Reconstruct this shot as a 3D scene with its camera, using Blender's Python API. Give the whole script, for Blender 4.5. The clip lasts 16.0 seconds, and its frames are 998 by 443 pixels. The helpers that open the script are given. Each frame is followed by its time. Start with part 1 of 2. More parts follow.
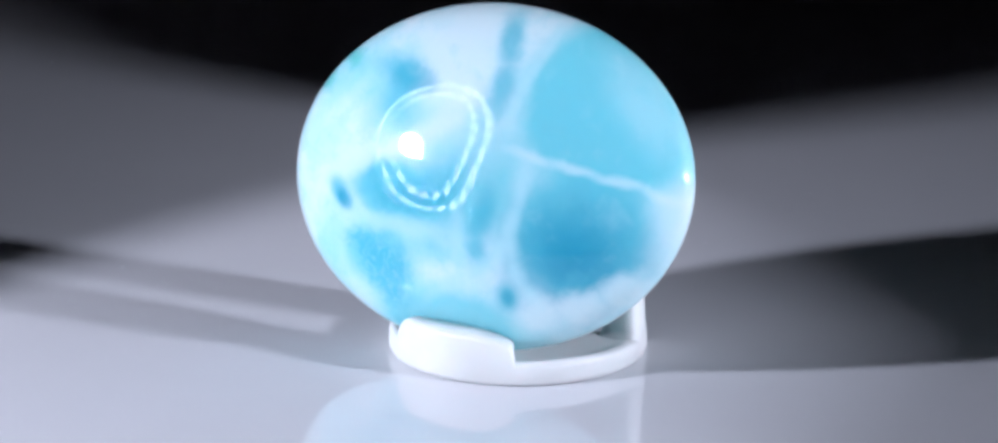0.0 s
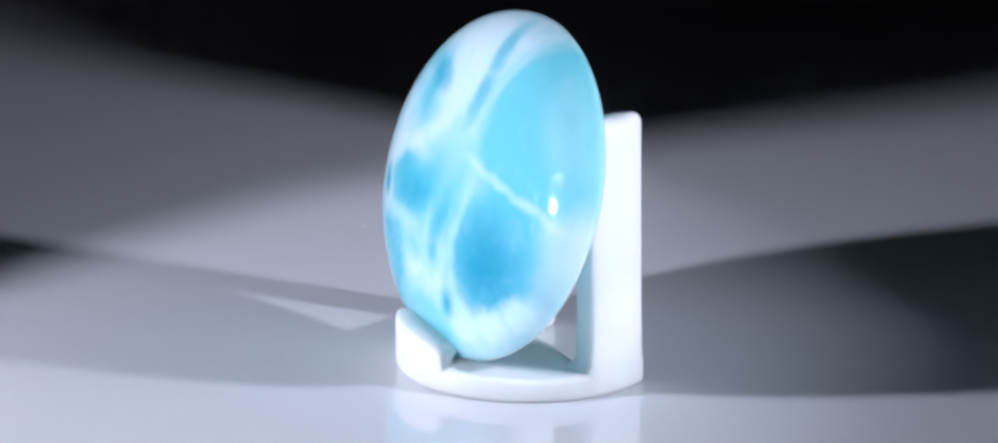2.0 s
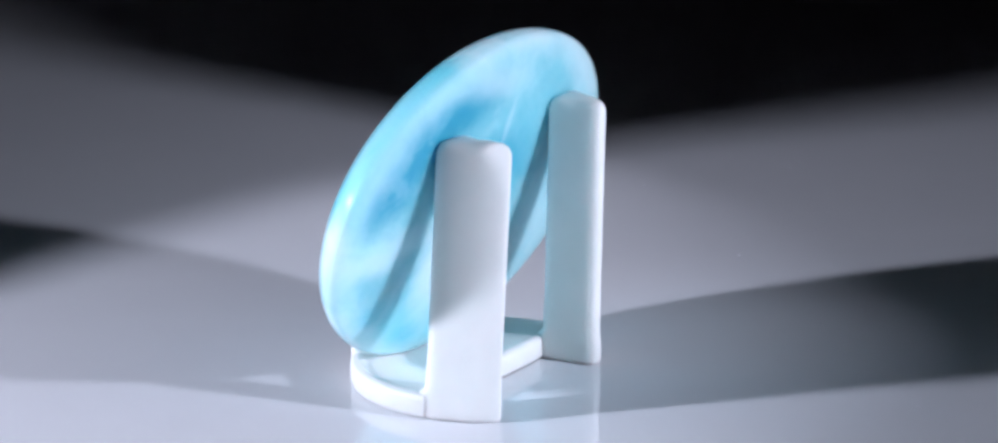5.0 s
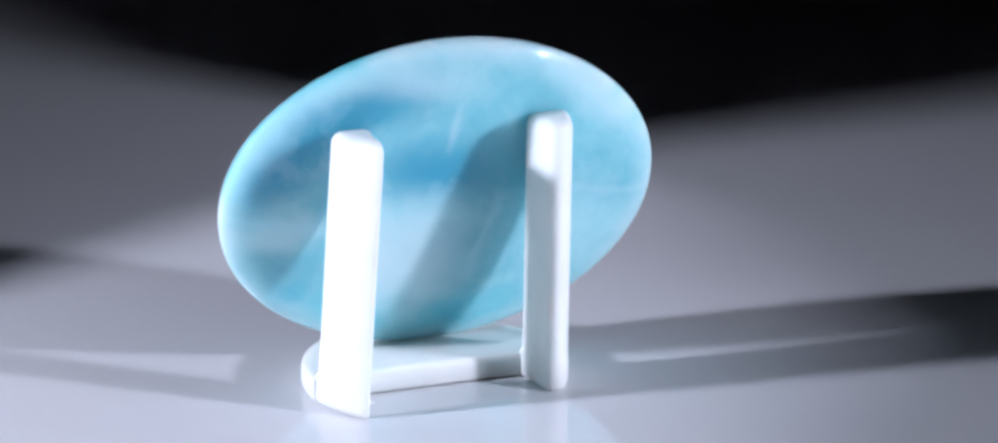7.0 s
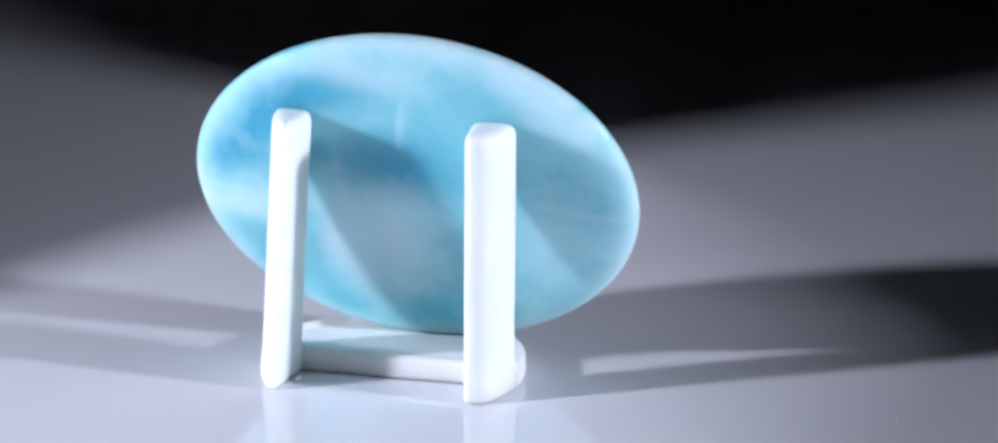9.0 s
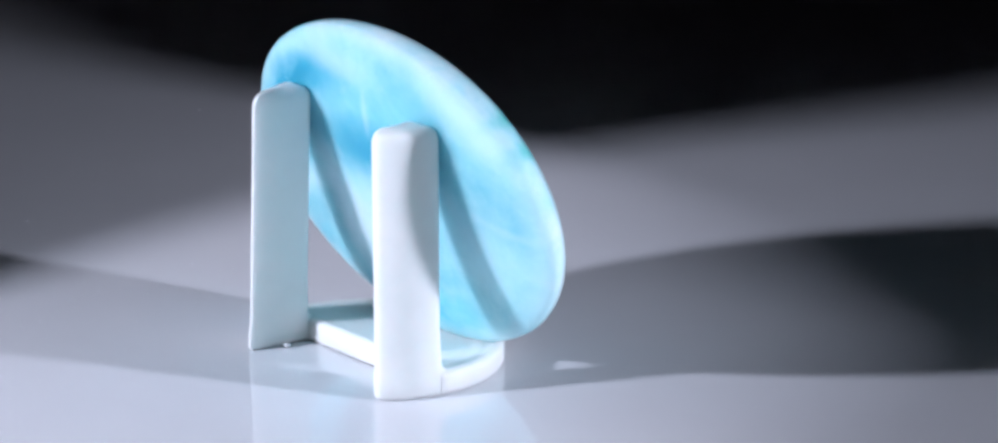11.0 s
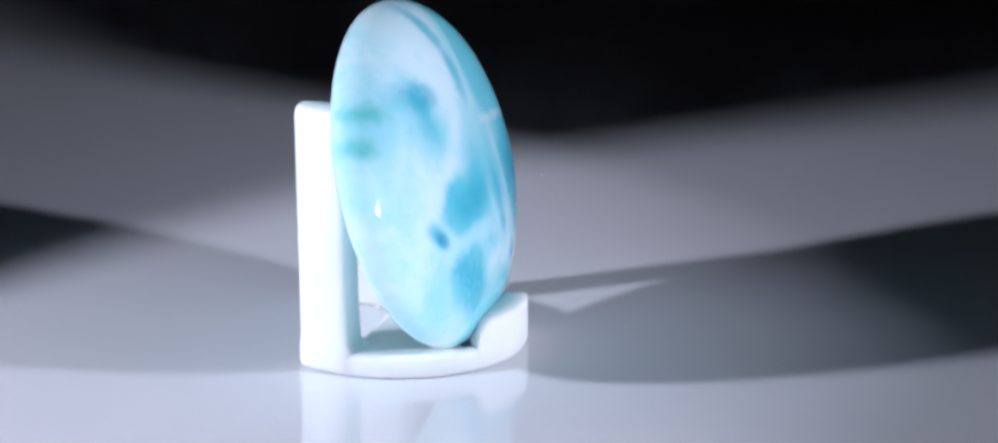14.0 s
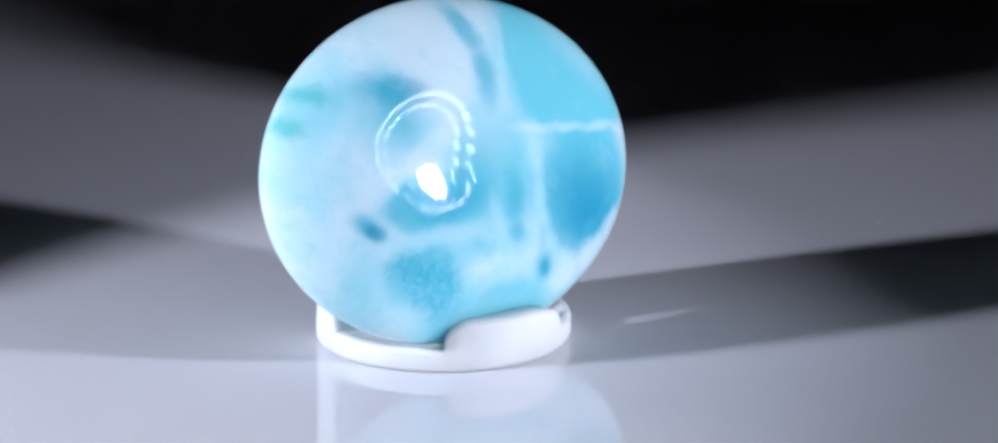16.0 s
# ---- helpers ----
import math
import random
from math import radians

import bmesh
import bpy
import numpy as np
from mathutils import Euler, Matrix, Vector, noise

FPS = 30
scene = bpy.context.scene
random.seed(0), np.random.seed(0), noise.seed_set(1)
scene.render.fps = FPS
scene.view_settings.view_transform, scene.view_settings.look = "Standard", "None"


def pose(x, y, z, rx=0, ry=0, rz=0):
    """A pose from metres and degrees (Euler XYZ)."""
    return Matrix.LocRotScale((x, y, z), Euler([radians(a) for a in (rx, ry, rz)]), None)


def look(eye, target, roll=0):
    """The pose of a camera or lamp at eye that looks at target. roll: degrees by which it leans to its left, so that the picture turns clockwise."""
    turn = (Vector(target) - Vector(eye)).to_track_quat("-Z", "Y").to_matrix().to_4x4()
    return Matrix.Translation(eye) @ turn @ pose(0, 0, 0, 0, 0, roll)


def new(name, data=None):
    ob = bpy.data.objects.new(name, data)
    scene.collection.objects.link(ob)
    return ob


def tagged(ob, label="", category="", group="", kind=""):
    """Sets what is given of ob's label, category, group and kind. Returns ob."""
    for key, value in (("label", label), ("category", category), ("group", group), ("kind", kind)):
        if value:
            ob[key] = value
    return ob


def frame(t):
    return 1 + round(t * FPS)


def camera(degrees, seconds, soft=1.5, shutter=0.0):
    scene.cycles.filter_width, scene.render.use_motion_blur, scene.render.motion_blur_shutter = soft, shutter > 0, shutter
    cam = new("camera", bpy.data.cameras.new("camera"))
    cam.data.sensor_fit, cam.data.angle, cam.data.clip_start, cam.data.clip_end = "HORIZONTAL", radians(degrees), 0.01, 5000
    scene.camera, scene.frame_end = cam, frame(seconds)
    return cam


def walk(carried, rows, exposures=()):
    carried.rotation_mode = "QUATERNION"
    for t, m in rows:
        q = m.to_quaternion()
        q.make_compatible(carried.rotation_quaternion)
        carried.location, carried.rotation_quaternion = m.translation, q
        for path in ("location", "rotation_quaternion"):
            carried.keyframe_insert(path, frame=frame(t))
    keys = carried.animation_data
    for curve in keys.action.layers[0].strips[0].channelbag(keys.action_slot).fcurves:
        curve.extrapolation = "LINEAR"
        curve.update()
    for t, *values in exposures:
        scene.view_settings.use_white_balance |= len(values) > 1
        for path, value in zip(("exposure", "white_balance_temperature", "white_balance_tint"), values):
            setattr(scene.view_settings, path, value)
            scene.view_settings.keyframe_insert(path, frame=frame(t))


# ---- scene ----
cam = camera(16.523, 16.0, soft=2.8)
EYE = Vector((0.0, -0.262773, 0.089092))
CAMERA_POSE = look(EYE, EYE + Vector((0.01419, 0.95880, -0.28374)), 0.143)
walk(cam, [(0.0, CAMERA_POSE), (16.0, CAMERA_POSE)])

# ---- light: two reflector spot lamps in a dark studio ----
MM = 0.001
LAMP_AIM = Vector((0.003, 0.004, 0.010))
LAMP_WAY = {"west": Vector((-0.8939, -0.3166, 0.3173)), "east": Vector((0.8676, -0.4138, 0.2756))}
# the lamp shades: the way to the middle of the rim, the normal towards the lit side, and where the rim's shadow falls (mm on the plate)
DOOR_WAY = {"west": Vector((0.8127, 0.4748, -0.3376)), "east": Vector((-0.7898, 0.5418, -0.2875))}
SHADE_EDGE = {
    "west": ((-45.7, 11.9), (-38.7, 19.8), (-28.9, 32.1), (-23.6, 38.0), (-6.6, 55.6), (12.0, 62.4), (33.8, 74.1), (57.8, 84.0), (82.9, 93.0)),
    "east": ((-73.5, 123.2), (-50.0, 109.9), (-27.9, 97.2), (-7.0, 78.9), (8.9, 62.5), (18.6, 46.2), (18.0, 28.8), (26.0, 14.9), (25.5, 4.6), (20.5, -6.5), (18.0, -18.2))}
DOOR_NORMAL = {"west": Vector((0.5776, -0.7327, 0.3599)), "east": Vector((-0.5070, -0.3132, 0.8030))}
LAMP_REACH = 0.26
SHADE_FAR = {"west": 0.14, "east": 0.16}
SHADE_NEAR = 0.115
# where the chip and the middle of the reflector sit in each lamp's head (m)
CHIP_AT = {"west": (0.003, -0.002), "east": (-0.001, 0.0)}
BOWL_AT = {"west": (0.009, 0.013), "east": (-0.001, 0.030)}
LAMP_POWER = {"west": 2.68, "east": 2.44}
LAMP_COLOUR = (0.776, 0.808, 1.0)

world = bpy.data.worlds.new("studio")
world.use_nodes = True
world.node_tree.nodes["Background"].inputs["Color"].default_value = (0.66, 0.52, 0.68, 1)
world.node_tree.nodes["Background"].inputs["Strength"].default_value = 0.006
scene.world = world
scene.view_settings.exposure = 0.0

for side in ("west", "east"):
    way = LAMP_WAY[side].normalized()
    data = bpy.data.lights.new("lamp_beam", "SPOT")
    data.energy, data.color = LAMP_POWER[side], LAMP_COLOUR
    data.spot_size, data.spot_blend = radians(100.0), 0.3
    data.shadow_soft_size = 0.0085
    beam = new("lamp_beam", data)
    place = LAMP_AIM + way * (LAMP_REACH - 0.024)
    beam.matrix_world = look(place, LAMP_AIM)


# ---- materials ----
def material(name):
    m = bpy.data.materials.new(name)
    m.use_nodes = True
    return m, m.node_tree, m.node_tree.nodes["Principled BSDF"]


def node(tree, kind, **settings):
    n = tree.nodes.new(kind)
    for key, value in settings.items():
        if key == "operation":
            n.operation = value
        elif key == "data_type":
            n.data_type = value
        elif key == "vector_type":
            n.vector_type = value
        elif key == "interpolation_type":
            n.interpolation_type = value
        else:
            n.inputs[key].default_value = value
    return n


def noise_of(tree, vector, scale, detail=4.0, rough=0.55, distortion=0.0):
    n = node(tree, "ShaderNodeTexNoise", Scale=scale, Detail=detail, Roughness=rough, Distortion=distortion)
    tree.links.new(vector, n.inputs["Vector"])
    return n


def spread(tree, value, a, b, low, high, kind="SMOOTHSTEP"):
    n = node(tree, "ShaderNodeMapRange", interpolation_type=kind)
    for key, v in (("From Min", a), ("From Max", b), ("To Min", low), ("To Max", high)):
        n.inputs[key].default_value = v
    tree.links.new(value, n.inputs["Value"])
    return n.outputs["Result"]


def blend(tree, factor, a, b):
    """Mix of two colours; a and b are sockets or colours."""
    n = node(tree, "ShaderNodeMix", data_type="RGBA")
    for socket, v in ((n.inputs[0], factor), (n.inputs[6], a), (n.inputs[7], b)):
        if isinstance(v, bpy.types.NodeSocket):
            tree.links.new(v, socket)
        else:
            socket.default_value = v if isinstance(v, float) else (*v, 1)
    return n.outputs[2]


def calc(tree, op, a, b=None):
    n = node(tree, "ShaderNodeMath", operation=op)
    for i, v in enumerate((a, b)):
        if isinstance(v, bpy.types.NodeSocket):
            tree.links.new(v, n.inputs[i])
        elif v is not None:
            n.inputs[i].default_value = v
    return n.outputs[0]


def patch(tree, place, x, z, rx, rz, turn=0.0, soft=0.5, strength=1.0):
    """A soft oval patch on the stone, millimetres across its face."""
    m = node(tree, "ShaderNodeMapping", vector_type="TEXTURE")
    m.inputs["Location"].default_value = (x, 0, z)
    m.inputs["Rotation"].default_value = (0, radians(-turn), 0)
    m.inputs["Scale"].default_value = (rx, 400.0, rz)
    tree.links.new(place, m.inputs["Vector"])
    n = node(tree, "ShaderNodeVectorMath", operation="LENGTH")
    tree.links.new(m.outputs[0], n.inputs[0])
    return spread(tree, n.outputs["Value"], 1 - soft, 1 + soft, strength, 0.0)


def larimar():
    m, tree, shader = material("larimar")
    coords = node(tree, "ShaderNodeTexCoord").outputs["Object"]
    mm = node(tree, "ShaderNodeVectorMath", operation="SCALE")
    mm.inputs["Scale"].default_value = 1000.0
    tree.links.new(coords, mm.inputs[0])
    place = mm.outputs[0]

    def warped(scale, size, start):
        n = noise_of(tree, start, scale, 3.0, 0.5)
        off = node(tree, "ShaderNodeVectorMath", operation="SUBTRACT")
        tree.links.new(n.outputs["Color"], off.inputs[0])
        off.inputs[1].default_value = (0.5, 0.5, 0.5)
        far = node(tree, "ShaderNodeVectorMath", operation="SCALE")
        far.inputs["Scale"].default_value = size
        tree.links.new(off.outputs[0], far.inputs[0])
        total = node(tree, "ShaderNodeVectorMath", operation="ADD")
        tree.links.new(start, total.inputs[0])
        tree.links.new(far.outputs[0], total.inputs[1])
        return total.outputs[0]

    soft = warped(0.26, 1.5, place)
    fine = warped(0.8, 1.1, soft)
    cloud = noise_of(tree, fine, 0.16, 5.0, 0.6, 0.4).outputs["Fac"]
    fleck = noise_of(tree, place, 0.8, 4.0, 0.55, 0.8).outputs["Fac"]
    wisp = noise_of(tree, soft, 0.34, 3.0, 0.5, 0.3).outputs["Fac"]
    PALE, MILK = (0.45, 0.75, 0.81), (0.65, 0.82, 0.86)
    SKY, DEEP, GREEN = (0.16, 0.62, 0.71), (0.010, 0.32, 0.48), (0.05, 0.52, 0.48)
    MID = (0.07, 0.49, 0.62)

    def vein(colour, start, points, wide, k, edge=0.95):
        """A line of soft strokes through the points (mm) over the colour so far."""
        total = None
        for (x0, z0), (x1, z1) in zip(points, points[1:]):
            dx, dz = x1 - x0, z1 - z0
            f = patch(tree, start, (x0 + x1) / 2, (z0 + z1) / 2, math.hypot(dx, dz) * 0.62, wide, math.degrees(math.atan2(dz, dx)), edge, k)
            total = f if total is None else calc(tree, "MAXIMUM", total, f)
        return blend(tree, total, c, colour)

    # domed face: milky ground, then the broad fields
    c = blend(tree, spread(tree, cloud, 0.38, 0.66, 0.0, 0.75), MILK, PALE)
    c = blend(tree, spread(tree, fleck, 0.46, 0.74, 0.0, 0.22), c, SKY)
    for colour, x, z, rx, rz, turn, edge, k in (
            (SKY, 12.0, 6.6, 8.0, 7.6, 0, 0.20, 0.95), (SKY, 11.0, -4.2, 6.6, 5.2, -6, 0.30, 0.95),
            (SKY, 1.0, -1.0, 5.0, 4.4, 35, 0.5, 0.8), (SKY, -5.2, -2.0, 5.0, 2.4, -8, 0.40, 0.95),
            (SKY, -0.8, -12.0, 7.6, 2.7, 0, 0.40, 0.85), (SKY, -7.0, -7.6, 3.3, 2.7, -20, 0.45, 0.8),
            (SKY, -6.2, 5.2, 3.8, 3.2, -20, 0.7, 0.75), (SKY, -11.4, -7.4, 3.2, 2.8, 0, 0.8, 0.4),
            (SKY, -2.6, -6.3, 2.6, 1.1, -8, 0.7, 0.55), (SKY, -12.6, 7.6, 3.4, 2.2, 40, 0.8, 0.5),
            (PALE, 14.6, 6.2, 5.2, 1.9, -48, 0.8, 0.55), (MILK, 17.2, -3.6, 1.6, 4.6, -12, 0.7, 0.7),
            (MILK, -2.4, 9.2, 3.4, 5.0, -8, 0.40, 0.9), (PALE, 1.0, 2.4, 3.4, 2.4, 30, 0.7, 0.6)):
        c = blend(tree, patch(tree, soft, x, z, rx, rz, turn, edge, k), c, colour)
    # deep cores
    for colour, x, z, rx, rz, turn, edge, k in (
            (DEEP, 10.2, -5.6, 4.6, 3.9, 10, 0.98, 0.85), (DEEP, 10.4, -6.6, 2.0, 1.6, 20, 0.95, 0.4),
            (MID, -5.4, -1.9, 4.0, 1.6, -4, 0.85, 0.8), (DEEP, -3.6, -2.5, 2.6, 1.0, -4, 0.95, 0.4), (MID, -1.6, -1.0, 2.6, 1.5, 40, 0.95, 0.5),
            (MID, -7.0, 7.5, 2.6, 1.0, -18, 0.9, 0.75), (DEEP, -5.6, 6.7, 1.9, 0.9, -10, 0.9, 0.45),
            (MID, -6.6, 5.6, 1.2, 1.8, 0, 0.9, 0.5), 
            (MID, -1.0, -5.9, 1.4, 0.6, 0, 0.8, 0.3),
            (GREEN, -12.6, 8.5, 1.3, 0.75, -20, 0.8, 0.6), (GREEN, -15.2, 6.4, 1.0, 0.8, -10, 0.8, 0.6), (MID, -5.2, -12.2, 1.0, 0.7, 0, 0.8, 0.5)):
        c = blend(tree, patch(tree, fine, x, z, rx, rz, turn, edge, k), c, colour)
    # a fan of fibres
    fibre = noise_of(tree, fine, 1.0, 3.0, 0.6, 1.5).outputs["Fac"]
    for x, z, rx, rz, turn, k in ((-6.9, -7.9, 2.7, 2.0, -35, 1.0), (-5.4, -9.6, 1.2, 1.5, -20, 0.8), (-8.6, -6.4, 1.6, 1.0, -10, 0.8)):
        f = calc(tree, "MULTIPLY", patch(tree, fine, x, z, rx, rz, turn, 0.8, k), spread(tree, fibre, 0.34, 0.62, 0.45, 1.0))
        c = blend(tree, f, c, MID)
    c = vein(MID, soft, ((1.8, 12.4), (2.7, 8.9), (2.3, 5.0)), 1.0, 0.75, 0.7)
    c = vein(MID, soft, ((2.4, -1.6), (2.1, -5.0), (2.0, -7.4)), 0.85, 0.75, 0.8)
    # pale veins
    c = vein(PALE, soft, ((5.6, 12.0), (5.0, 9.4), (4.0, 6.2), (3.4, 4.0)), 0.42, 0.8)
    c = vein(MILK, soft, ((4.6, 1.9), (7.6, 1.45), (11.4, 0.75), (15.0, 0.1), (18.0, -0.8)), 0.36, 0.65)
    c = vein(PALE, soft, ((5.6, 0.6), (5.2, -2.4), (4.5, -4.6), (3.4, -7.0), (1.2, -8.0)), 0.62, 0.8)
    c = vein(PALE, soft, ((4.8, -4.4), (5.3, -6.4), (6.0, -8.6), (7.6, -9.8)), 0.55, 0.75)
    c = vein(MILK, soft, ((-12.4, -1.2), (-8.6, 0.5), (-4.6, 1.8), (-1.4, 4.2)), 0.85, 0.8, 0.75)
    c = vein(PALE, soft, ((-9.8, -4.2), (-5.6, -4.8), (-1.8, -5.2), (0.4, -6.6)), 0.6, 0.7)
    c = vein(PALE, soft, ((0.2, -3.4), (0.4, -6.0), (0.6, -8.6), (-2.0, -10.0)), 0.5, 0.65)
    c = vein(MILK, fine, ((5.6, -11.0), (8.8, -10.2), (12.4, -9.0), (15.4, -6.8)), 1.15, 0.8, 0.6)
    # small dark inclusions
    for colour, x, z, rx, rz, turn, edge, k in (
            (MID, 4.7, -9.35, 0.85, 1.0, 0, 0.75, 0.85), (DEEP, 4.75, -9.5, 0.45, 0.55, 0, 0.8, 0.5),
            (MID, -11.4, -2.7, 1.45, 0.75, -42, 0.7, 0.8), (DEEP, -11.0, -3.2, 0.9, 0.55, -42, 0.6, 0.75)):
        c = blend(tree, patch(tree, place, x, z, rx, rz, turn, edge, k), c, colour)
    c = blend(tree, spread(tree, wisp, 0.54, 0.80, 0.0, 0.28), c, PALE)
    front = blend(tree, spread(tree, wisp, 0.44, 0.28, 0.0, 0.2), c, SKY)

    # flat back
    c = blend(tree, spread(tree, cloud, 0.3, 0.7, 0.0, 1.0), (0.36, 0.69, 0.73), (0.19, 0.54, 0.62))
    c = blend(tree, spread(tree, fleck, 0.5, 0.8, 0.0, 0.18), c, PALE)
    for colour, x, z, rx, rz, turn, edge, k in (
            (DEEP, 7.6, 8.7, 4.6, 2.0, -12, 0.85, 0.85), (DEEP, 12.0, 5.8, 4.4, 2.2, -40, 0.85, 0.85),
            (SKY, 1.0, 4.0, 9.0, 5.0, 0, 0.7, 0.35), (DEEP, 1.0, 3.3, 5.6, 2.4, 4, 0.9, 0.85), (SKY, 7.0, -9.5, 4.0, 2.4, 20, 0.7, 0.6),
            (SKY, -3.0, -10.5, 4.0, 2.0, -10, 0.7, 0.6), (MID, -6.0, 6.6, 6.0, 4.0, 0, 0.9, 0.35),
            (MILK, 13.6, -2.0, 4.6, 1.3, -10, 0.8, 0.55), (MILK, 0.2, 7.2, 0.35, 1.7, 4, 0.9, 0.32),
            (MILK, -12.0, 9.0, 3.6, 1.6, 30, 0.9, 0.55), (MILK, -14.0, 0.3, 3.6, 0.35, 5, 0.9, 0.25),
            (MILK, 3.6, 11.0, 4.0, 1.0, 0, 0.9, 0.4), (MILK, 2.3, -4.6, 3.8, 4.4, 0, 0.8, 0.7),
            (MILK, 6.0, -3.2, 1.6, 4.8, -14, 0.9, 0.65), (PALE, -11.0, -2.6, 5.0, 3.4, 20, 0.8, 0.6), (DEEP, 14.6, 2.6, 2.2, 1.6, -50, 0.9, 0.5),
            (PALE, 13.6, -1.2, 3.4, 0.4, 8, 0.9, 0.6), (MID, 5.7, -11.2, 1.6, 1.2, 0, 0.9, 0.6),
            (MID, -2.3, -10.6, 2.0, 1.0, 10, 0.9, 0.5), (MID, 12.7, -8.2, 2.0, 1.2, -35, 0.9, 0.6)):
        c = blend(tree, patch(tree, soft, x, z, rx, rz, turn, edge, k), c, colour)
    inside = patch(tree, soft, 0.0, 0.0, 16.8, 12.7, 0, 0.10, 1.0)
    c = blend(tree, calc(tree, "MULTIPLY", calc(tree, "SUBTRACT", 1.0, inside), 0.4), c, MILK)
    c = blend(tree, spread(tree, wisp, 0.50, 0.72, 0.0, 0.25), c, PALE)
    y = node(tree, "ShaderNodeSeparateXYZ")
    tree.links.new(place, y.inputs[0])
    colour = blend(tree, spread(tree, y.outputs["Y"], -0.6, 1.4, 0.0, 1.0), front, c)
    tree.links.new(colour, shader.inputs["Base Color"])
    shader.inputs["Subsurface Radius"].default_value = (0.9, 1.0, 1.0)
    shader.inputs["Subsurface Weight"].default_value = 0.8
    shader.inputs["Subsurface Scale"].default_value = 0.005
    shader.inputs["Roughness"].default_value = 0.0
    shader.inputs["IOR"].default_value = 1.6
    bump = node(tree, "ShaderNodeBump", Strength=0.008, Distance=0.0001)
    tree.links.new(fleck, bump.inputs["Height"])
    tree.links.new(bump.outputs[0], shader.inputs["Normal"])
    return m


def white_plastic():
    m, tree, shader = material("frosted_white_plastic")
    coords = node(tree, "ShaderNodeTexCoord").outputs["Object"]
    big = noise_of(tree, coords, 180.0, 4.0).outputs["Fac"]
    small = noise_of(tree, coords, 2600.0, 3.0).outputs["Fac"]
    tree.links.new(blend(tree, spread(tree, big, 0.3, 0.7, 0.0, 1.0), (0.75, 0.785, 0.765), (0.81, 0.83, 0.81)), shader.inputs["Base Color"])
    tree.links.new(spread(tree, small, 0.3, 0.7, 0.42, 0.6), shader.inputs["Roughness"])
    shader.inputs["Subsurface Weight"].default_value = 0.5
    shader.inputs["Subsurface Radius"].default_value = (0.85, 1.0, 1.0)
    shader.inputs["Subsurface Scale"].default_value = 0.0022
    bump = node(tree, "ShaderNodeBump", Strength=0.12, Distance=0.0001)
    tree.links.new(small, bump.inputs["Height"])
    tree.links.new(bump.outputs[0], shader.inputs["Normal"])
    return m


def gloss_acrylic():
    m, tree, shader = material("glossy_white_acrylic")
    coords = node(tree, "ShaderNodeTexCoord").outputs["Object"]
    haze = noise_of(tree, coords, 45.0, 5.0, 0.6).outputs["Fac"]
    scuff = noise_of(tree, coords, 900.0, 4.0, 0.6).outputs["Fac"]
    tree.links.new(blend(tree, haze, (0.70, 0.71, 0.735), (0.76, 0.77, 0.79)), shader.inputs["Base Color"])
    tree.links.new(spread(tree, scuff, 0.35, 0.8, 0.004, 0.018), shader.inputs["Roughness"])
    shader.inputs["IOR"].default_value = 1.5
    return m


def simple(name, low, high, rough, metal=0.0, scale=60.0):
    m, tree, shader = material(name)
    coords = node(tree, "ShaderNodeTexCoord").outputs["Object"]
    n = noise_of(tree, coords, scale, 5.0).outputs["Fac"]
    tree.links.new(blend(tree, n, low, high), shader.inputs["Base Color"])
    tree.links.new(spread(tree, n, 0.3, 0.7, rough * 0.8, rough * 1.2), shader.inputs["Roughness"])
    shader.inputs["Metallic"].default_value = metal
    return m


def glowing(name, colour, strength):
    m, tree, shader = material(name)
    shader.inputs["Emission Color"].default_value = (*colour, 1)
    shader.inputs["Emission Strength"].default_value = strength
    return m


STONE = larimar()
PLASTIC = white_plastic()
ACRYLIC = gloss_acrylic()
TABLETOP = simple("light_grey_laminate", (0.42, 0.43, 0.45), (0.5, 0.51, 0.53), 0.4, 0.0, 14.0)
DARK_WALL = simple("dark_grey_paint", (0.19, 0.168, 0.174), (0.23, 0.20, 0.21), 0.85, 0.0, 6.0)
BLACK_METAL = simple("black_painted_metal", (0.015, 0.015, 0.016), (0.03, 0.03, 0.03), 0.45)
MIRROR = simple("polished_reflector", (0.86, 0.87, 0.88), (0.92, 0.92, 0.93), 0.05, 1.0)
SATIN = simple("satin_aluminium", (0.72, 0.73, 0.75), (0.8, 0.81, 0.82), 0.5, 0.1)
LED = glowing("led_chip", LAMP_COLOUR, 130.0)
BURR = simple("glossy_white_plastic", (0.8, 0.8, 0.8), (0.88, 0.88, 0.88), 0.08, 0.0, 900.0)
DUST = simple("dust", (0.55, 0.56, 0.6), (0.8, 0.8, 0.82), 0.8, 0.0, 3000.0)


# ---- mesh helpers ----
def mesh_of(name, bm, mat, smooth=True, crease=38):
    data = bpy.data.meshes.new(name)
    bmesh.ops.recalc_face_normals(bm, faces=bm.faces)
    bm.to_mesh(data)
    bm.free()
    data.materials.append(mat)
    if smooth:
        data.shade_smooth()
        data.set_sharp_from_angle(angle=radians(crease))
    return data


def part(name, bm, mat, parent, label="", smooth=True, crease=38):
    ob = new(name, mesh_of(name, bm, mat, smooth, crease))
    ob.parent = parent
    return tagged(ob, label) if label else ob


def bridge(bm, rows, closed=True):
    """Faces between rows of vertices that have the same count."""
    n = len(rows[0])
    for a, b in zip(rows, rows[1:]):
        for i in range(n if closed else n - 1):
            j = (i + 1) % n
            bm.faces.new((a[i], a[j], b[j], b[i]))


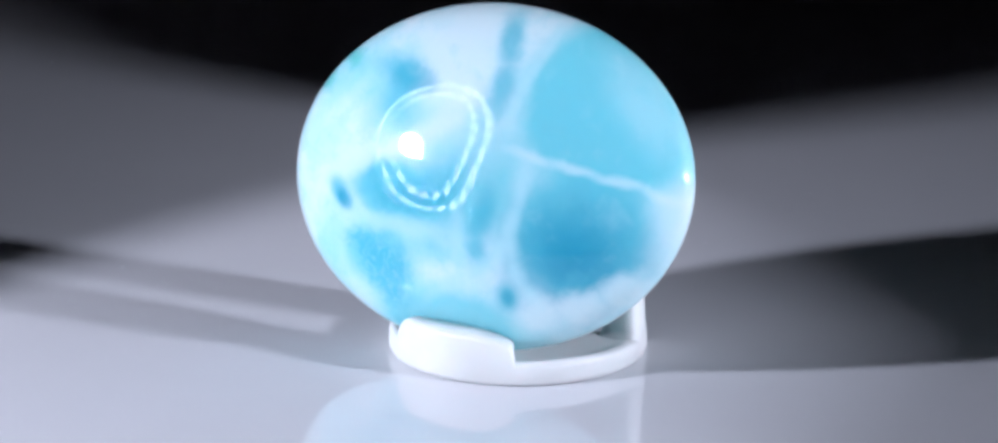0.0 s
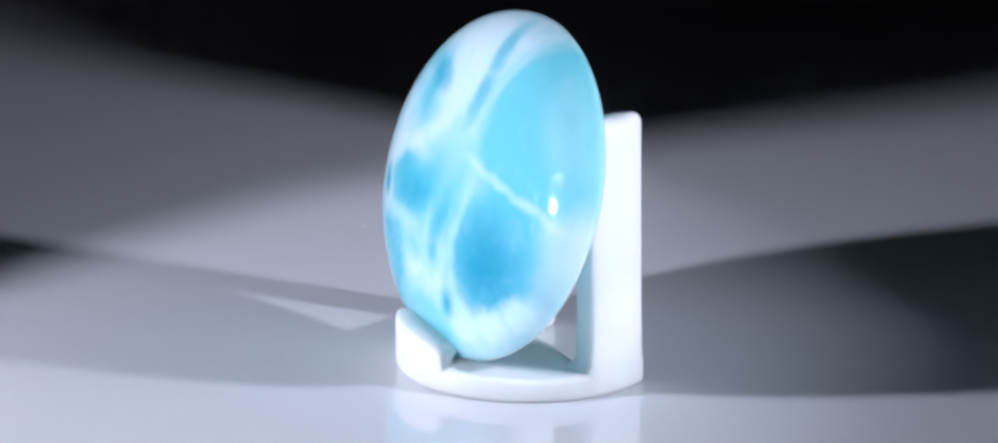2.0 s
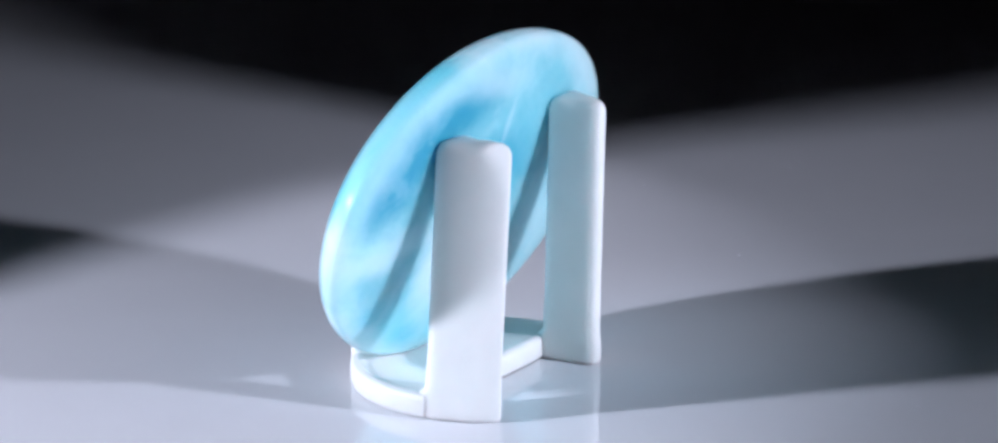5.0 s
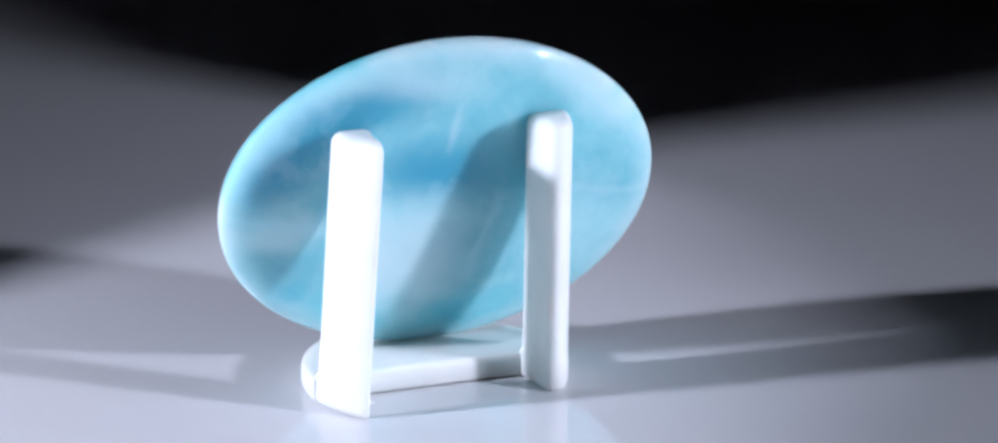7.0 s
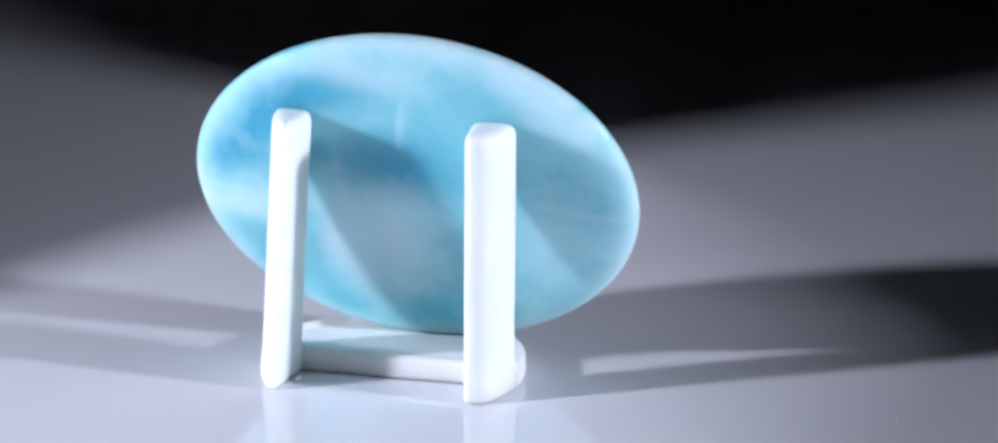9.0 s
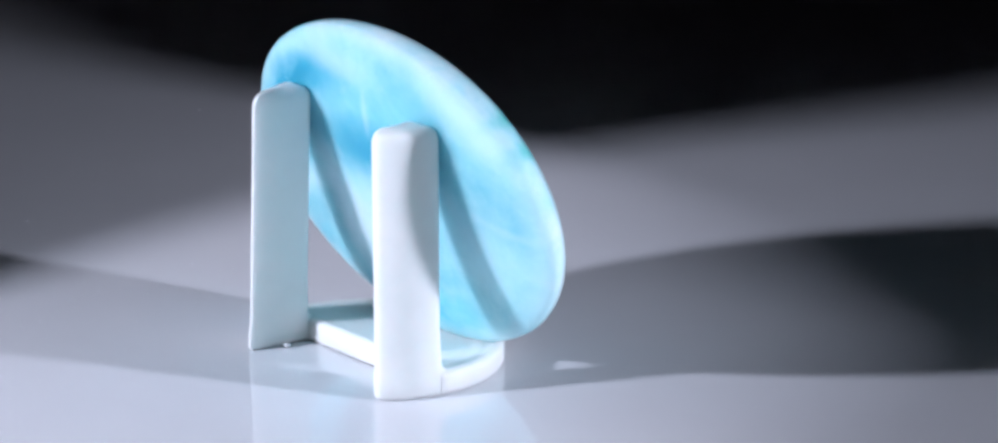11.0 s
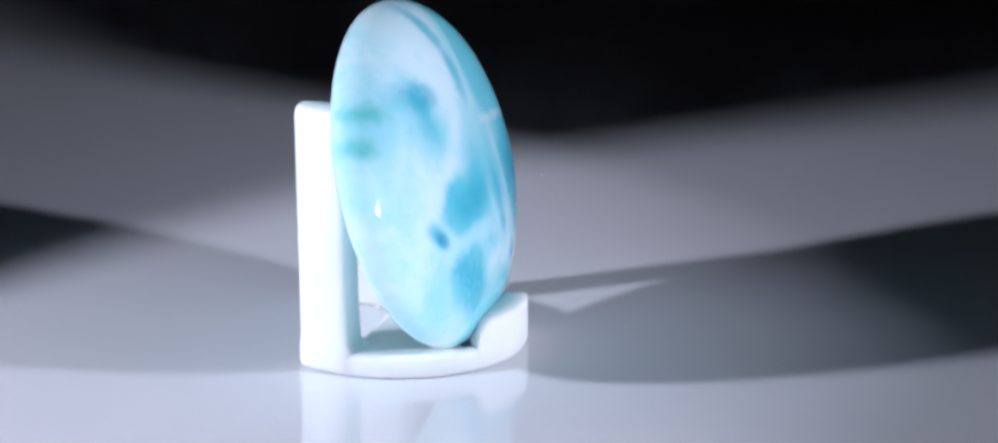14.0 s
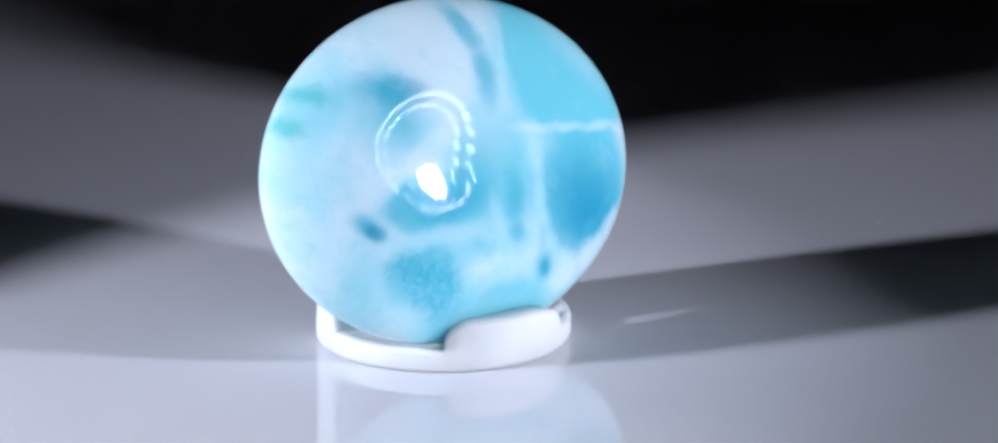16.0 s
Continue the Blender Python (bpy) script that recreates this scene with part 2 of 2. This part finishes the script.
def turned(bm, profile, steps=48, m=Matrix()):
    rows = []
    for r, z in profile:
        rows.append([bm.verts.new(m @ Vector((r * math.cos(a), r * math.sin(a), z))) for a in (2 * math.pi * i / steps for i in range(steps))])
    bridge(bm, rows)
    bm.faces.new(rows[0])
    bm.faces.new(rows[-1])


# ---- setting ----
def studio():
    for name, size, m in (
            ("wall_north", (3.0, 1.9), pose(0, 1.3, 0.25, 90, 0, 0)), ("wall_south", (3.0, 1.9), pose(0, -1.3, 0.25, -90, 0, 0)),
            ("wall_east", (1.9, 2.6), pose(1.5, 0, 0.25, 0, -90, 0)), ("wall_west", (1.9, 2.6), pose(-1.5, 0, 0.25, 0, 90, 0)),
            ("ceiling", (3.0, 2.6), pose(0, 0, 1.2, 180, 0, 0)), ("floor", (3.0, 2.6), pose(0, 0, -0.74, 0, 0, 0))):
        bm = bmesh.new()
        bmesh.ops.create_cube(bm, size=1.0, matrix=Matrix.Diagonal((size[0], size[1], 0.02, 1)))
        ob = new(name, mesh_of(name, bm, DARK_WALL, False))
        ob.matrix_world = m
        tagged(ob, "plain dark grey painted studio surface", name.split("_")[0], kind="structure")


def table():
    top = new("table")
    bm = bmesh.new()
    bmesh.ops.create_cube(bm, size=1.0, matrix=Matrix.Translation((0, 0, -0.034)) @ Matrix.Diagonal((1.2, 0.9, 0.03, 1)))
    bmesh.ops.bevel(bm, geom=bm.edges[:], offset=0.003, segments=2, affect="EDGES")
    part("tabletop", bm, TABLETOP, top, "plain light grey tabletop", smooth=False)
    for x in (-0.55, 0.55):
        for y in (-0.4, 0.4):
            bm = bmesh.new()
            bmesh.ops.create_cube(bm, size=1.0, matrix=Matrix.Translation((x, y, -0.389)) @ Matrix.Diagonal((0.05, 0.05, 0.68, 1)))
            part("leg", bm, BLACK_METAL, top, smooth=False)
    return tagged(top, "light grey work table with black legs under turntable", "table")


def turntable():
    plate = new("turntable")
    bm = bmesh.new()
    R = 0.19
    turned(bm, [(R - 0.004, -0.006), (R, -0.005), (R, -0.0012), (R - 0.0012, 0.0), (R * 0.5, 0.0), (0.02, 0.0)], 128)
    part("plate", bm, ACRYLIC, plate, smooth=False)
    bm = bmesh.new()
    turned(bm, [(0.05, -0.019), (0.052, -0.018), (0.052, -0.0065), (0.05, -0.006)], 64)
    part("drive_base", bm, BLACK_METAL, plate, "black round motor base")
    # specks of dust that ride on the plate
    rng = random.Random(4)
    for i in range(26):
        a, r = rng.uniform(0, 2 * math.pi), rng.uniform(0.03, 0.115)
        bm = bmesh.new()
        bmesh.ops.create_icosphere(bm, subdivisions=1, radius=rng.uniform(0.00006, 0.00013),
                                   matrix=pose(r * math.cos(a), r * math.sin(a), 0.00005, 0, 0, rng.uniform(0, 180)) @ Matrix.Diagonal((rng.uniform(1.0, 2.2), 1, 0.6, 1)))
        part("dust_speck", bm, DUST, plate)
    return tagged(plate, "glossy white acrylic turntable plate with a few dust specks", "turntable")


# ---- the stand: half a disc with two posts and a curved front lip ----
CX, CY, RAD = 3.279, 5.307, 10.531
STONE_POSE = pose(2.030 * MM, 2.966 * MM, 14.70 * MM, -18.183, 0, 0) @ pose(0, 0, 0, 0, -2.366, 0)


def softened(points, counts, rounds=15):
    """The outline with each side cut into so many steps, its corners worn round."""
    dense = []
    for i, a in enumerate(points):
        a, b, n = Vector(a), Vector(points[(i + 1) % len(points)]), counts[i]
        dense += [a.lerp(b, k / n) for k in range(n)]
    for _ in range(rounds):
        dense = [dense[i - 1] * 0.25 + dense[i] * 0.5 + dense[(i + 1) % len(dense)] * 0.25 for i in range(len(dense))]
    return dense


def post(bm, side, inner, inner_back, front, back, height, lean):
    """One upright: flat inner, front and back faces, outer face on the rim of the disc."""
    def plan_at(front, r, heel):
        ys = [front + (back - front) * (i / 8) ** 1.4 for i in range(9)]
        outer = []
        for y in ys:
            q = r - 0.9 * heel * max(0.0, (6.15 - y) / 0.8) ** 3
            outer.append((CX + side * math.sqrt(q * q - (y - CY) ** 2), y))
        return softened([(inner, front)] + outer + [(inner_back, back)], [10] + [2] * 8 + [4, 18], round(12 - 6 * heel))

    rows = []
    levels = [(0.40, 0.0), (0.12, 0.12), (0.0, 0.4), (0.0, 1.0), (0.0, 1.7), (0.0, 2.0), (0.0, 2.4)] + [(0.0, 2.4 + (height - 3.3) * k / 6) for k in range(1, 7)]
    levels += [(0.03, height - 0.75), (0.10, height - 0.50), (0.22, height - 0.28), (0.42, height - 0.10), (0.70, height + 0.03), (1.0, height + 0.08)]
    for inset, z in levels:
        t = z / height
        heel = max(0.0, min(1.0, (2.5 - z) / 0.8))
        plan = plan_at(front - 0.9 * heel, RAD - 0.06 + 0.067 * heel, heel)
        mid = sum(plan, Vector((0, 0))) / len(plan)
        rows.append([bm.verts.new(((p.x + lean[0] * t) * MM, (p.y + lean[1] * t) * MM, z * MM)) for p in (q + (mid - q).normalized() * inset for q in plan)])
    bridge(bm, rows)
    bm.faces.new(rows[0])
    bm.faces.new(rows[-1])


def display_stand():
    stand = new("display_stand")
    back = 6.6
    # half-disc base with a shallow dish; its rim rises to a lip in front
    a0 = math.asin((back - CY) / RAD)
    plan, shape = [], []
    for i in range(221):
        a = math.pi - a0 + (math.pi + 2 * a0) * i / 220
        y = CY + RAD * math.sin(a)
        plan.append((CX + RAD * math.cos(a), y))
        t = (math.degrees(a) - 360 + 127.0) / 64.5
        if 0 <= t <= 1:
            along = 64.5 * math.pi / 180 * RAD
            k0, k1 = min(1.0, t * along / 2.1), min(1.0, (1 - t) * along / 5.0)
            h = 4.1 - 1.8 * (1 - math.sqrt(1 - (1 - k0) ** 2)) - 1.2 * (1 - math.sqrt(1 - (1 - k1) ** 2))
            shape.append((h, 2.0))
        else:
            shape.append((1.95, 0.6))
    for i in range(1, 24):
        plan.append((CX + RAD * math.cos(a0) * (1 - i / 12), back))
        shape.append((1.95, 0.6))
    bm = bmesh.new()
    levels = [lambda h, t: (0.5, 0.0), lambda h, t: (0.12, 0.1), lambda h, t: (0.0, 0.35), lambda h, t: (0.0, h - 0.5), lambda h, t: (0.06, h - 0.22),
              lambda h, t: (0.24, h - 0.05), lambda h, t: (0.55, h), lambda h, t: (t, h)]
    # inside the rim: the way in from the rim and the share of the step down to the floor
    steps = [(0.2, 0.08), (0.4, 0.3), (0.6, 0.6), (0.85, 0.9), (1.2, 1.0)]

    def floor_at(y):
        return 1.42 + 0.51 * max(0.0, min(1.0, (y + 3.5) / 10.0))

    rows = []
    for level in levels:
        row = []
        for i, (h, t) in enumerate(shape):
            d, z = level(h, t)
            p0, p1, p2 = Vector(plan[i - 1]), Vector(plan[i]), Vector(plan[(i + 1) % len(plan)])
            tangent = ((p1 - p0).normalized() + (p2 - p1).normalized()).normalized()
            q = p1 + Vector((-tangent.y, tangent.x)) * d
            row.append(bm.verts.new((q.x * MM, q.y * MM, z * MM)))
        rows.append(row)
    inner, middle = [], Vector((CX, 1.4))
    count = len(shape)
    eased = [sum(shape[(i + k) % count][1] for k in range(-14, 15)) / 29 for i in range(count)]
    for inward, down in steps:
        row, inner = [], []
        for i, (h, t) in enumerate(shape):
            p1 = Vector(plan[i])
            q = p1 + (middle - p1).normalized() * (t + (eased[i] - t) * down + inward)
            inner.append(q)
            row.append(bm.verts.new((q.x * MM, q.y * MM, (h + (floor_at(q.y) - h) * down) * MM)))
        rows.append(row)
    for k in (0.85, 0.7, 0.55, 0.4, 0.25, 0.1):
        rows.append([bm.verts.new((q.x * MM, q.y * MM, floor_at(q.y) * MM)) for q in (middle + (p - middle) * k for p in inner)])
    bridge(bm, rows)
    bm.faces.new(rows[0])
    bm.faces.new(rows[-1])
    part("base", bm, PLASTIC, stand, "half-round dished base with a raised front lip", crease=75)
    for side, inner, inner_back, front, rear, lean in ((1, 10.3, 11.0, 6.25, 12.0, (-1.35, 0.25)), (-1, -3.3, -4.0, 6.25, 11.2, (-0.19, 0.28))):
        bm = bmesh.new()
        post(bm, side, inner, inner_back, front, rear, 21.65, lean)
        part("post", bm, PLASTIC, stand, crease=75)
    bm = bmesh.new()
    bmesh.ops.create_icosphere(bm, subdivisions=1, radius=0.34 * MM, matrix=pose(10.05 * MM, 8.9 * MM, 0.22 * MM, 20, 0, 35) @ Matrix.Diagonal((1.0, 1.7, 0.65, 1)))
    part("moulding_burr", bm, BURR, stand, "tiny glossy moulding burr", smooth=False)
    return tagged(stand, "small white plastic display stand with two posts", "display stand")


# ---- the stone ----
def gemstone():
    A, B, FRONT, BACK = 18.05, 13.90, 4.873, 1.9
    bm = bmesh.new()
    around, rows = 200, []
    front, rear = 48, 40
    for k in range(1, front + 1):
        v = math.pi / 2 * (1 - k / front)
        rows.append((math.cos(v), -FRONT * math.sin(v) ** (2 / 2.08), 1.0))
    # nearly flat back that rolls over into the girdle
    for k in range(1, rear):
        v = math.pi / 2 * k / rear
        rows.append((math.cos(v) ** (2 / 2.5), BACK * math.sin(v) ** (2 / 2.5), 0.0))
    loops = []
    for r, y, dome in rows:
        loop = []
        for i in range(around):
            u = 2 * math.pi * i / around
            # the dome is a little fuller above the middle
            z = B * r * math.sin(u)
            full = dome * (1.2 * r * r * (1 - r * r) * (0.5 + 0.5 * math.sin(u)) + 0.28 * (1 - r * r) * math.exp(-((z + 5.5) / 3.5) ** 2))
            # hand-polished: a slight flat on one side of the dome, a slight swell on the other
            x = A * r * math.cos(u)
            full += dome * (1 - r * r) * (0.06 * math.exp(-((x + 5.0) / 9.0) ** 2 - ((z - 1.0) / 4.0) ** 2) - 0.19 * math.exp(-((x - 9.5) / 5.5) ** 2))
            # the outline is not quite an ellipse
            q = r * (1 - 0.003 * math.sin(2 * u))
            loop.append(bm.verts.new((A * q * math.cos(u) * MM, (y - full) * MM, B * q * math.sin(u) * MM)))
        loops.append(loop)
    bridge(bm, loops)
    tip = bm.verts.new((0, -(FRONT + 0.28 * math.exp(-(5.5 / 3.5) ** 2) + 0.06 * math.exp(-(5.0 / 9.0) ** 2 - 0.0625) - 0.19 * math.exp(-(9.5 / 5.5) ** 2)) * MM, 0))
    heel = bm.verts.new((0, BACK * MM, 0))
    for i in range(around):
        j = (i + 1) % around
        bm.faces.new((loops[0][j], loops[0][i], tip))
        bm.faces.new((loops[-1][i], loops[-1][j], heel))
    ob = new("gemstone", mesh_of("gemstone", bm, STONE))
    ob.matrix_world = STONE_POSE
    return tagged(ob, "polished oval blue and white larimar cabochon leaning on stand", "gemstone")


# ---- the lamps ----
def spot_lamp(side):
    lamp = new("spot_lamp")
    way = LAMP_WAY[side].normalized()
    head = LAMP_AIM + way * LAMP_REACH
    m = look(head, LAMP_AIM)
    # local: light leaves along -z
    radius = 0.046
    chip = Vector((*CHIP_AT[side], 0.016))
    bowl = Vector((*BOWL_AT[side], 0.0))
    target = m.inverted() @ Vector((0.002, -0.001, 0.016))
    lift = Matrix.Translation(bowl)
    bm = bmesh.new()
    # flat mirror facets, each set to throw the chip's light forward
    for ring, (r, count, wide, tall, bow) in enumerate(((0.0465, 26, 0.0086, 0.0088, -0.013), (0.0375, 22, 0.0076, 0.0066, 0.002))):
        for i in range(count):
            a = 2 * math.pi * (i + 0.5 * (ring % 2)) / count
            c = bowl + Vector((r * math.cos(a), r * math.sin(a), bow))
            n = ((chip - c).normalized() + (target - c).normalized()).normalized()
            side_way = Vector((-math.sin(a), math.cos(a), 0))
            up = n.cross(side_way).normalized()
            side_way = up.cross(n).normalized()
            quad = [m @ (c + side_way * u * wide / 2 + up * v * tall / 2) for u, v in ((-1, -1), (1, -1), (1, 1), (-1, 1))]
            bm.faces.new([bm.verts.new(q) for q in quad])
    part("reflector", bm, MIRROR, lamp, "faceted mirror reflector", smooth=False)
    bm = bmesh.new()
    turned(bm, [(0.02, 0.05), (0.026, 0.046), (0.034, 0.03), (radius + 0.012, -0.013), (radius + 0.012, -0.018), (radius + 0.009, -0.018), (0.046, 0.019), (0.012, 0.024)], 48, m @ lift)
    part("housing", bm, BLACK_METAL, lamp, "black lamp housing")
    bm = bmesh.new()
    bands = [(0.030, 0.0215), (0.0385, 0.0205), (0.0385, 0.0182), (0.034, 0.0186), (0.012, 0.0188)]
    turned(bm, bands, 48, m @ lift)
    part("inner_plate", bm, SATIN, lamp, "pale satin dish round the chip")
    bm = bmesh.new()
    bmesh.ops.create_cube(bm, size=1.0, matrix=m @ Matrix.Translation(chip) @ Matrix.Diagonal((0.021, 0.012, 0.005, 1)))
    bmesh.ops.bevel(bm, geom=bm.edges[:], offset=0.0006, segments=1, affect="EDGES")
    part("led_chip", bm, LED, lamp, "glowing oblong chip", smooth=False)
    # shade: a curved black sheet whose rim cuts the beam behind the stone
    source = LAMP_AIM + way * (LAMP_REACH - 0.024)
    e, n = DOOR_WAY[side].normalized(), DOOR_NORMAL[side].normalized()
    w = n.cross(e)
    rim_line = []
    for x, y in SHADE_EDGE[side]:
        d = (Vector((x * MM, y * MM, 0)) - source).normalized()
        # the sheet curls back towards the lamp at its near end
        curl = max(0.0, min(1.0, (62.5 - y) / 34.0)) if side == "east" else 0.0
        far = SHADE_FAR[side] + (SHADE_NEAR - SHADE_FAR[side]) * curl
        rim_line.append(source + d * (far / d.dot(e)))
    rim_line.sort(key=lambda q: (q - source).dot(w))
    a, b = -w, w
    reach = [0.11, 0.11]
    for k, (end, d) in enumerate(((rim_line[0], a), (rim_line[-1], b))):
        if d.z < 0:
            reach[k] = min(0.11, max(0.0, (end.z - 0.004) / -d.z))
    rim_line = [rim_line[0] + a * reach[0]] + rim_line + [rim_line[-1] + b * reach[1]]
    hinge = source + e * 0.020 - n * 0.062
    span = [(q - source).dot(w) for q in rim_line]
    bm = bmesh.new()
    rows = []
    for q, u in zip(rim_line, span):
        back = hinge + w * (u * 0.5)
        rows.append([bm.verts.new(back), bm.verts.new(back.lerp(q, 0.5)), bm.verts.new(q), bm.verts.new(q - n * 0.0008), bm.verts.new(back.lerp(q, 0.5) - n * 0.0008), bm.verts.new(back - n * 0.0008)])
    bridge(bm, rows)
    bm.faces.new(rows[0])
    bm.faces.new(rows[-1])
    part("shade", bm, BLACK_METAL, lamp, "black curved lamp shade", smooth=False)
    foot = head + way * 0.10
    foot.z = -0.019
    bm = bmesh.new()
    turned(bm, [(0.045, 0.0), (0.045, 0.008), (0.04, 0.012), (0.01, 0.014)], 48, Matrix.Translation(foot))
    part("foot", bm, BLACK_METAL, lamp)
    bm = bmesh.new()
    start, end = foot + Vector((0, 0, 0.012)), m @ Vector((0, 0, 0.048))
    bend = Vector((start.x, start.y, end.z + 0.05))
    rows = []
    for k in range(17):
        t = k / 16
        q = start * (1 - t) ** 2 + bend * 2 * t * (1 - t) + end * t * t
        d = ((bend - start) * (1 - t) + (end - bend) * t).normalized()
        turn = d.to_track_quat("Z", "Y").to_matrix()
        rows.append([bm.verts.new(q + turn @ Vector((0.005 * math.cos(a), 0.005 * math.sin(a), 0))) for a in (2 * math.pi * i / 12 for i in range(12))])
    bridge(bm, rows)
    part("gooseneck", bm, BLACK_METAL, lamp)
    return tagged(lamp, "black gooseneck spot lamp with faceted reflector, switched on", "lamp", "studio lamps")


studio()
table()
plate = turntable()
stand = display_stand()
stone = gemstone()
for side in ("west", "east"):
    spot_lamp(side)


def turn_at(t):
    """The turntable's angle in degrees, clockwise from above."""
    s = (t - 8) / 8
    return -31.082 - 18.214 * t + 0.706 * (s * s - 1) - 1.689 * s * (s * s - 1)


def motions():
    times = [0.5 * i for i in range(33)]
    walk(plate, [(t, pose(0, 0, 0, 0, 0, turn_at(t))) for t in times])
    walk(stand, [(t, pose(0, 0, 0, 0, 0, turn_at(t))) for t in times])
    walk(stone, [(t, pose(0, 0, 0, 0, 0, turn_at(t)) @ STONE_POSE) for t in times])


motions()
